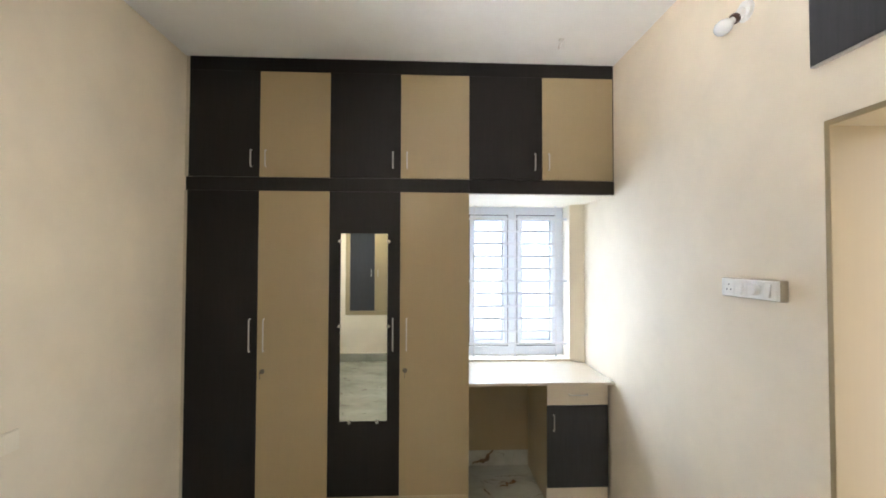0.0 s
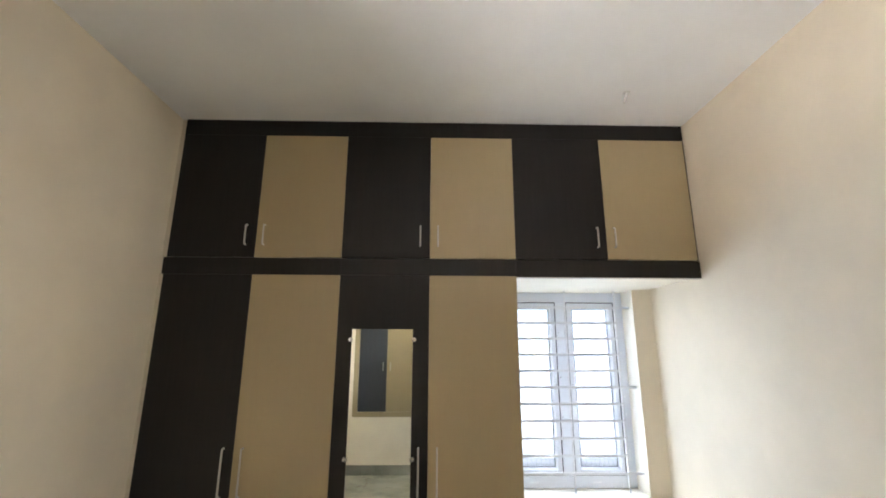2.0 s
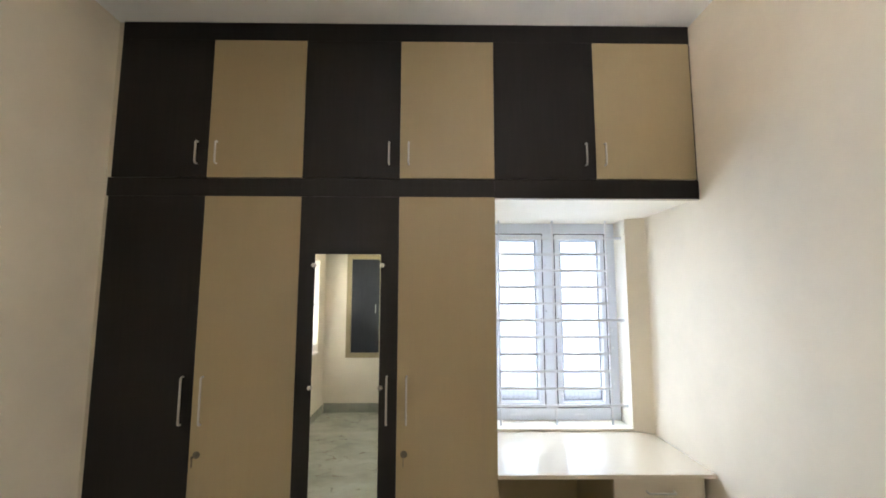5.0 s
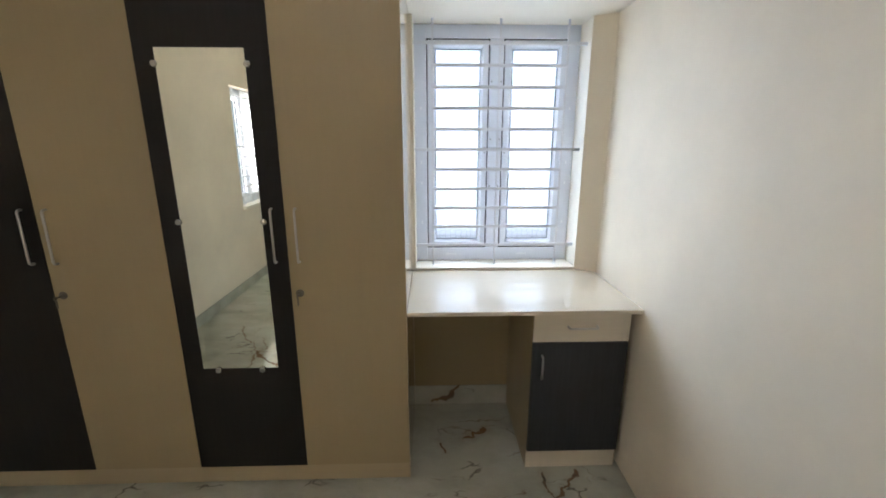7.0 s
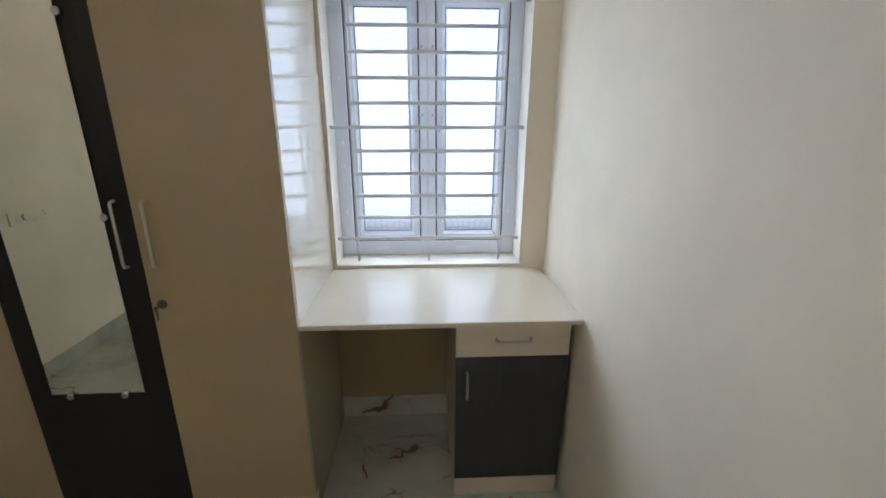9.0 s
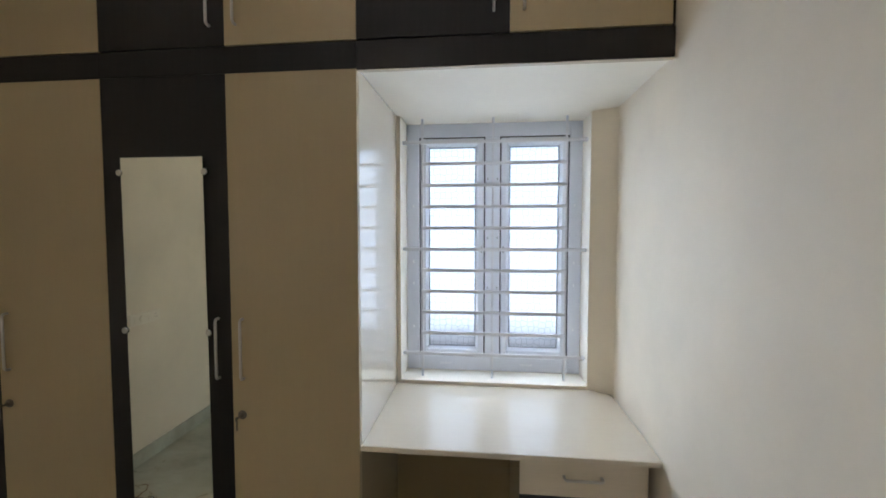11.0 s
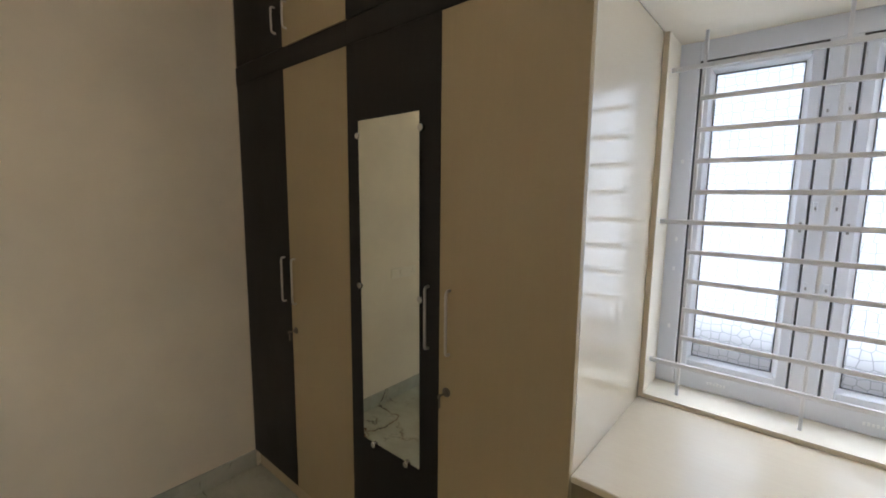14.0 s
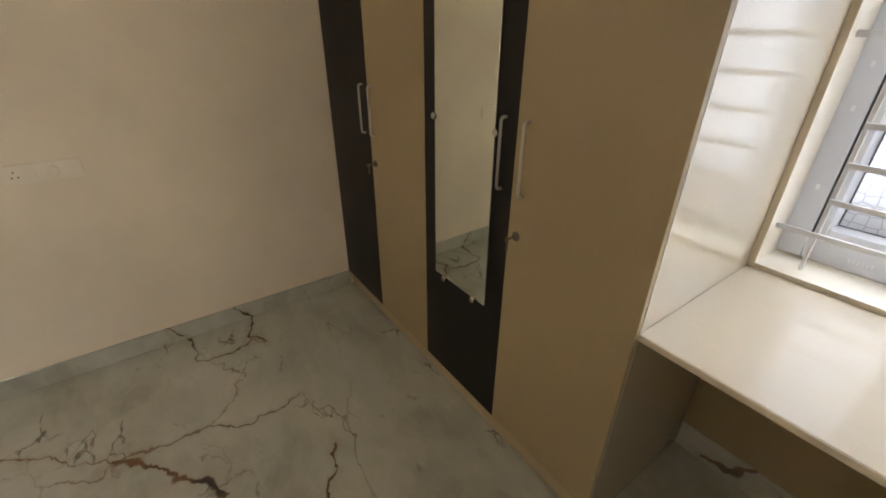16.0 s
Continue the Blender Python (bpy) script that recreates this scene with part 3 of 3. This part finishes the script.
part("edge_strip", box(E[4] + 0.0005, EAST - 0.002, FRONT + 0.001, FRONT + 0.019, LOW_TOP - 0.0075, LOW_TOP - 0.0045, bevel=0.0005), M_CREAM, fb, "pale edge strip")

# ---------------------------------------------------------------- mirror
mr = thing("wall_mirror", (-0.330, FRONT, 0.586), "tall frameless mirror held by round clips on the dark door", "mirror")
hung = pose(-0.330, FRONT - 0.0062, 1.186, 0.30, 0, 0.18)      # it hangs very slightly forward
glass = box(-0.150, 0.150, -0.002, 0.002, -0.600, 0.600, bevel=0.0006)
glass.transform(hung)
part("mirror_glass", glass, M_MIRROR, mr)
back = box(-0.149, 0.149, 0.0021, 0.0028, -0.599, 0.599, bevel=0)
back.transform(hung)
part("mirror_backing", back, M_EDGE, mr, "greenish glass edge")
CLIP = mesh_of("clip", turned([(0.0105, 0.0), (0.0105, 0.009), (0.0118, 0.0095), (0.0118, 0.0125), (0.010, 0.0145), (0.004, 0.0152)], 18), M_CHROME, True)
for x, z in ((-0.486, 1.735), (-0.174, 1.735), (-0.486, 1.190), (-0.174, 1.190), (-0.418, 0.580), (-0.242, 0.580)):
    placed("clip", CLIP, pose(x, FRONT, z, 90, 0, 0), mr, "round chrome mirror clip")

# ---------------------------------------------------------------- desk
DESK = 0.812
dt = thing("built_in_desk", (0.83, 2.98, DESK), "glossy cream laminate desk top built in under the window", "desk")
part("slab", box(E[4] + 0.001, EAST - 0.0015, FRONT + 0.012, NORTH - 0.001, DESK - 0.018, DESK, bevel=0.001), M_GLOSS, dt)
part("edge_band", box(E[4] + 0.001, EAST - 0.0015, FRONT + 0.0095, FRONT + 0.0118, DESK - 0.018, DESK - 0.001, bevel=0.0006), M_CREAM, dt, "cream edge band")
part("back_panel", box(E[4] + 0.001, 0.895, NORTH - 0.009, NORTH - 0.001, SK + 0.002, DESK - 0.019), M_BEIGE, dt, "beige laminate back panel over the skirting")

PX0, PX1, PF = 0.880, 1.294, FRONT + 0.058
pd = thing("desk_pedestal", ((PX0 + PX1) / 2, (PF + NORTH) / 2, 0), "desk pedestal with a cream drawer and a charcoal door", "cabinet")
part("side_panel", box(PX0, PX0 + 0.018, PF + 0.020, NORTH - 0.012, 0.0, DESK - 0.019), M_BEIGE, pd)
part("side_panel", box(PX1 - 0.018, PX1, PF + 0.020, NORTH - 0.012, 0.0, DESK - 0.019), M_BEIGE, pd)
part("back_panel", box(PX0 + 0.018, PX1 - 0.018, NORTH - 0.024, NORTH - 0.014, 0.1, DESK - 0.019), M_INNER, pd)
part("bottom_panel", box(PX0 + 0.018, PX1 - 0.018, PF + 0.022, NORTH - 0.026, 0.085, 0.102), M_INNER, pd)
part("plinth", box(PX0 - 0.001, PX1 + 0.001, PF + 0.018, PF + 0.0255, 0.003, 0.100), M_CREAM, pd, "cream laminate plinth")
dr = part("drawer", box(PX0, PX1, PF, PF + 0.018, 0.650, DESK - 0.022, bevel=0.0012), M_CREAM, pd, "cream laminate drawer front")
placed("handle", mesh_of("handle", bow(0.122, 0.026, 0.0046), M_STEEL, True), pose(1.087, PF, 0.722, 0, 90, 0), dr, "brushed steel bow handle")
pdoor = part("door", box(PX0, PX1, PF, PF + 0.018, 0.104, 0.646, bevel=0.0012), M_SLATE, pd, "charcoal laminate door")
placed("handle", SMALL_PULL, pose(PX0 + 0.042, PF, 0.535), pdoor, "brushed steel bow handle")
part("filler_strip", box(PX1 + 0.0015, EAST - 0.009, PF + 0.040, PF + 0.056, 0.0, DESK - 0.019), M_BEIGE, pd, "set-back beige filler strip")

# ---------------------------------------------------------------- rear wall cupboard and loft over the doorway
wc = thing("wall_cupboard", ((NX0 + NX1) / 2, SOUTH, NZ0), "built-in wall cupboard with beige frame, dark and beige doors", "cupboard")
part("frame", boxes((NX0, NX0 + 0.065, SOUTH - 0.06, SOUTH + 0.012, NZ0, NZ1), (NX1 - 0.065, NX1, SOUTH - 0.06, SOUTH + 0.012, NZ0, NZ1),
                    (NX0 + 0.065, NX1 - 0.065, SOUTH - 0.06, SOUTH + 0.012, NZ1 - 0.065, NZ1), (NX0 + 0.065, NX1 - 0.065, SOUTH - 0.06, SOUTH + 0.012, NZ0, NZ0 + 0.065),
                    bevel=0.002), M_BEIGE, wc, "beige laminate frame")
part("carcass", boxes((NX0, NX1, SOUTH - 0.22, SOUTH - 0.21, NZ0, NZ1)), M_INNER, wc)
nm = (NX0 + NX1) / 2
for a, b, mat, px, lab in ((NX0 + 0.067, nm - 0.001, M_SLATE, nm - 0.05, "dark laminate door"), (nm + 0.001, NX1 - 0.067, M_BEIGE, nm + 0.05, "beige laminate door")):
    d = part("door", box(a, b, SOUTH - 0.014, SOUTH + 0.004, NZ0 + 0.067, NZ1 - 0.067), mat, wc, lab)
    placed("handle", SMALL_PULL, pose(px, SOUTH + 0.004, 1.36, 0, 0, 180), d, "brushed steel bow handle")

lc = thing("loft_cupboard", (EAST - 0.008, (LY0 + LY1) / 2, LZ0), "dark laminate loft cupboard over the doorway", "cupboard")
part("door", box(EAST - 0.034, EAST - 0.014, LY0 - 0.015, LY1 + 0.015, LZ0 - 0.015, LZ1 + 0.015), M_SLATE, lc)
part("edge_band", box(EAST - 0.035, EAST - 0.014, LY0 - 0.015, LY1 + 0.015, LZ0 - 0.0185, LZ0 - 0.0155, bevel=0.0005), M_STEEL, lc, "pale worn edge band")
part("carcass", boxes((EAST + 0.2, EAST + 0.215, LY0, LY1, LZ0, LZ1)), M_INNER, lc)

# ---------------------------------------------------------------- small fixtures
def switch_board(m, label, case, face):
    """A modular plate 0.29 wide, x along it, standing off the wall towards -y."""
    s = thing("switch_board", (0, 0, 0), label, "switch board")
    s.matrix_world = m
    b = box(-0.145, 0.145, -0.026, 0.0, -0.038, 0.038, bevel=0.004, segments=2)
    part("box", b, case, s)
    p = box(-0.140, 0.140, -0.031, -0.0262, -0.035, 0.035, bevel=0.002)
    part("plate", p, face, s)
    for x0, x1 in ((-0.132, -0.006), (0.006, 0.132)):
        rim = boxes((x0, x1, -0.0335, -0.0311, 0.027, 0.031), (x0, x1, -0.0335, -0.0311, -0.031, -0.027),
                    (x0, x0 + 0.004, -0.0335, -0.0311, -0.027, 0.027), (x1 - 0.004, x1, -0.0335, -0.0311, -0.027, 0.027))
        part("module_frame", rim, face, s, "raised module frame")
    so = part("socket", box(-0.122, -0.068, -0.0335, -0.0312, -0.024, 0.024), face, s, "three-pin socket")
    for x, z in ((-0.095, 0.012), (-0.106, -0.008), (-0.084, -0.008)):
        part("pin_hole", box(x - 0.0028, x + 0.0028, -0.0342, -0.0337, z - 0.0028, z + 0.0028, bevel=0), M_GASKET, so)
    for x in (-0.038, 0.092):
        r = box(x - 0.016, x + 0.016, -0.042, -0.0312, -0.024, 0.024, bevel=0.002)
        for v in r.verts:
            if v.co.y < -0.035 and v.co.z > 0:
                v.co.y += 0.009
        part("rocker", r, face, s, "white rocker switch")
    kn = turned([(0.022, 0.0), (0.0215, 0.012), (0.018, 0.018), (0.004, 0.0185)], 20)
    kn.transform(pose(0.038, -0.031, 0, 90, 0, 0))
    part("regulator_knob", kn, face, s, "white fan regulator knob", True)
    return s


switch_board(EAST_WALL @ pose(EAST, 1.544, 1.515, 0, 0, -90), "white modular switch board with a socket on the cream wall", M_TAN, M_PLASTIC)
switch_board(WEST @ pose(0, 1.54, 0.948, 0, 0, 90) @ Matrix.Diagonal((0.85, 0.35, 1.0, 1.0)), "white modular switch board low on the cream wall", M_IVORY, M_IVORY)

lamp_at = EAST_WALL @ Matrix.Translation((EAST, 1.570, 2.597)) @ Matrix.Rotation(radians(-90), 4, "Y")
bl = thing("wall_lamp", (0, 0, 0), "white bulb in a batten holder on the cream wall", "lamp")
bl.matrix_world = lamp_at
part("base", turned([(0.040, 0.0), (0.040, 0.010), (0.036, 0.016), (0.020, 0.020), (0.004, 0.021)], 24), M_PLASTIC, bl, smooth=True)
tilt = pose(-0.005, 0, 0.015, 0, -38, 0)
hb = turned([(0.020, 0.0), (0.019, 0.030), (0.0175, 0.036)], 20)
hb.transform(tilt)
part("holder", hb, M_PLASTIC, bl, smooth=True)
rg = turned([(0.0195, 0.034), (0.0205, 0.038), (0.0205, 0.048), (0.018, 0.051)], 20)
rg.transform(tilt)
part("ring", rg, M_BROWN, bl, "brown bakelite ring", True)
gl = turned([(0.013, 0.050), (0.0145, 0.062), (0.022, 0.074), (0.0275, 0.088), (0.0295, 0.102), (0.0275, 0.116), (0.021, 0.127), (0.011, 0.133), (0.003, 0.1345)], 24)
gl.transform(tilt)
part("bulb", gl, M_BULB, bl, "opal white bulb", True)

hk = thing("ceiling_hook", (0.858, 2.408, CEILING), "painted fan hook bent out of the ceiling", "hook")
part("rod", tube([(0.858, 2.408, CEILING + 0.01), (0.858, 2.408, CEILING - 0.020), (0.850, 2.405, CEILING - 0.036), (0.842, 2.402, CEILING - 0.050), (0.840, 2.401, CEILING - 0.062)], 0.0055), M_HOOK, hk, smooth=True)
part("collar", box(0.843, 0.874, 2.393, 2.423, CEILING - 0.006, CEILING - 0.0005, bevel=0.003), M_HOOK, hk)
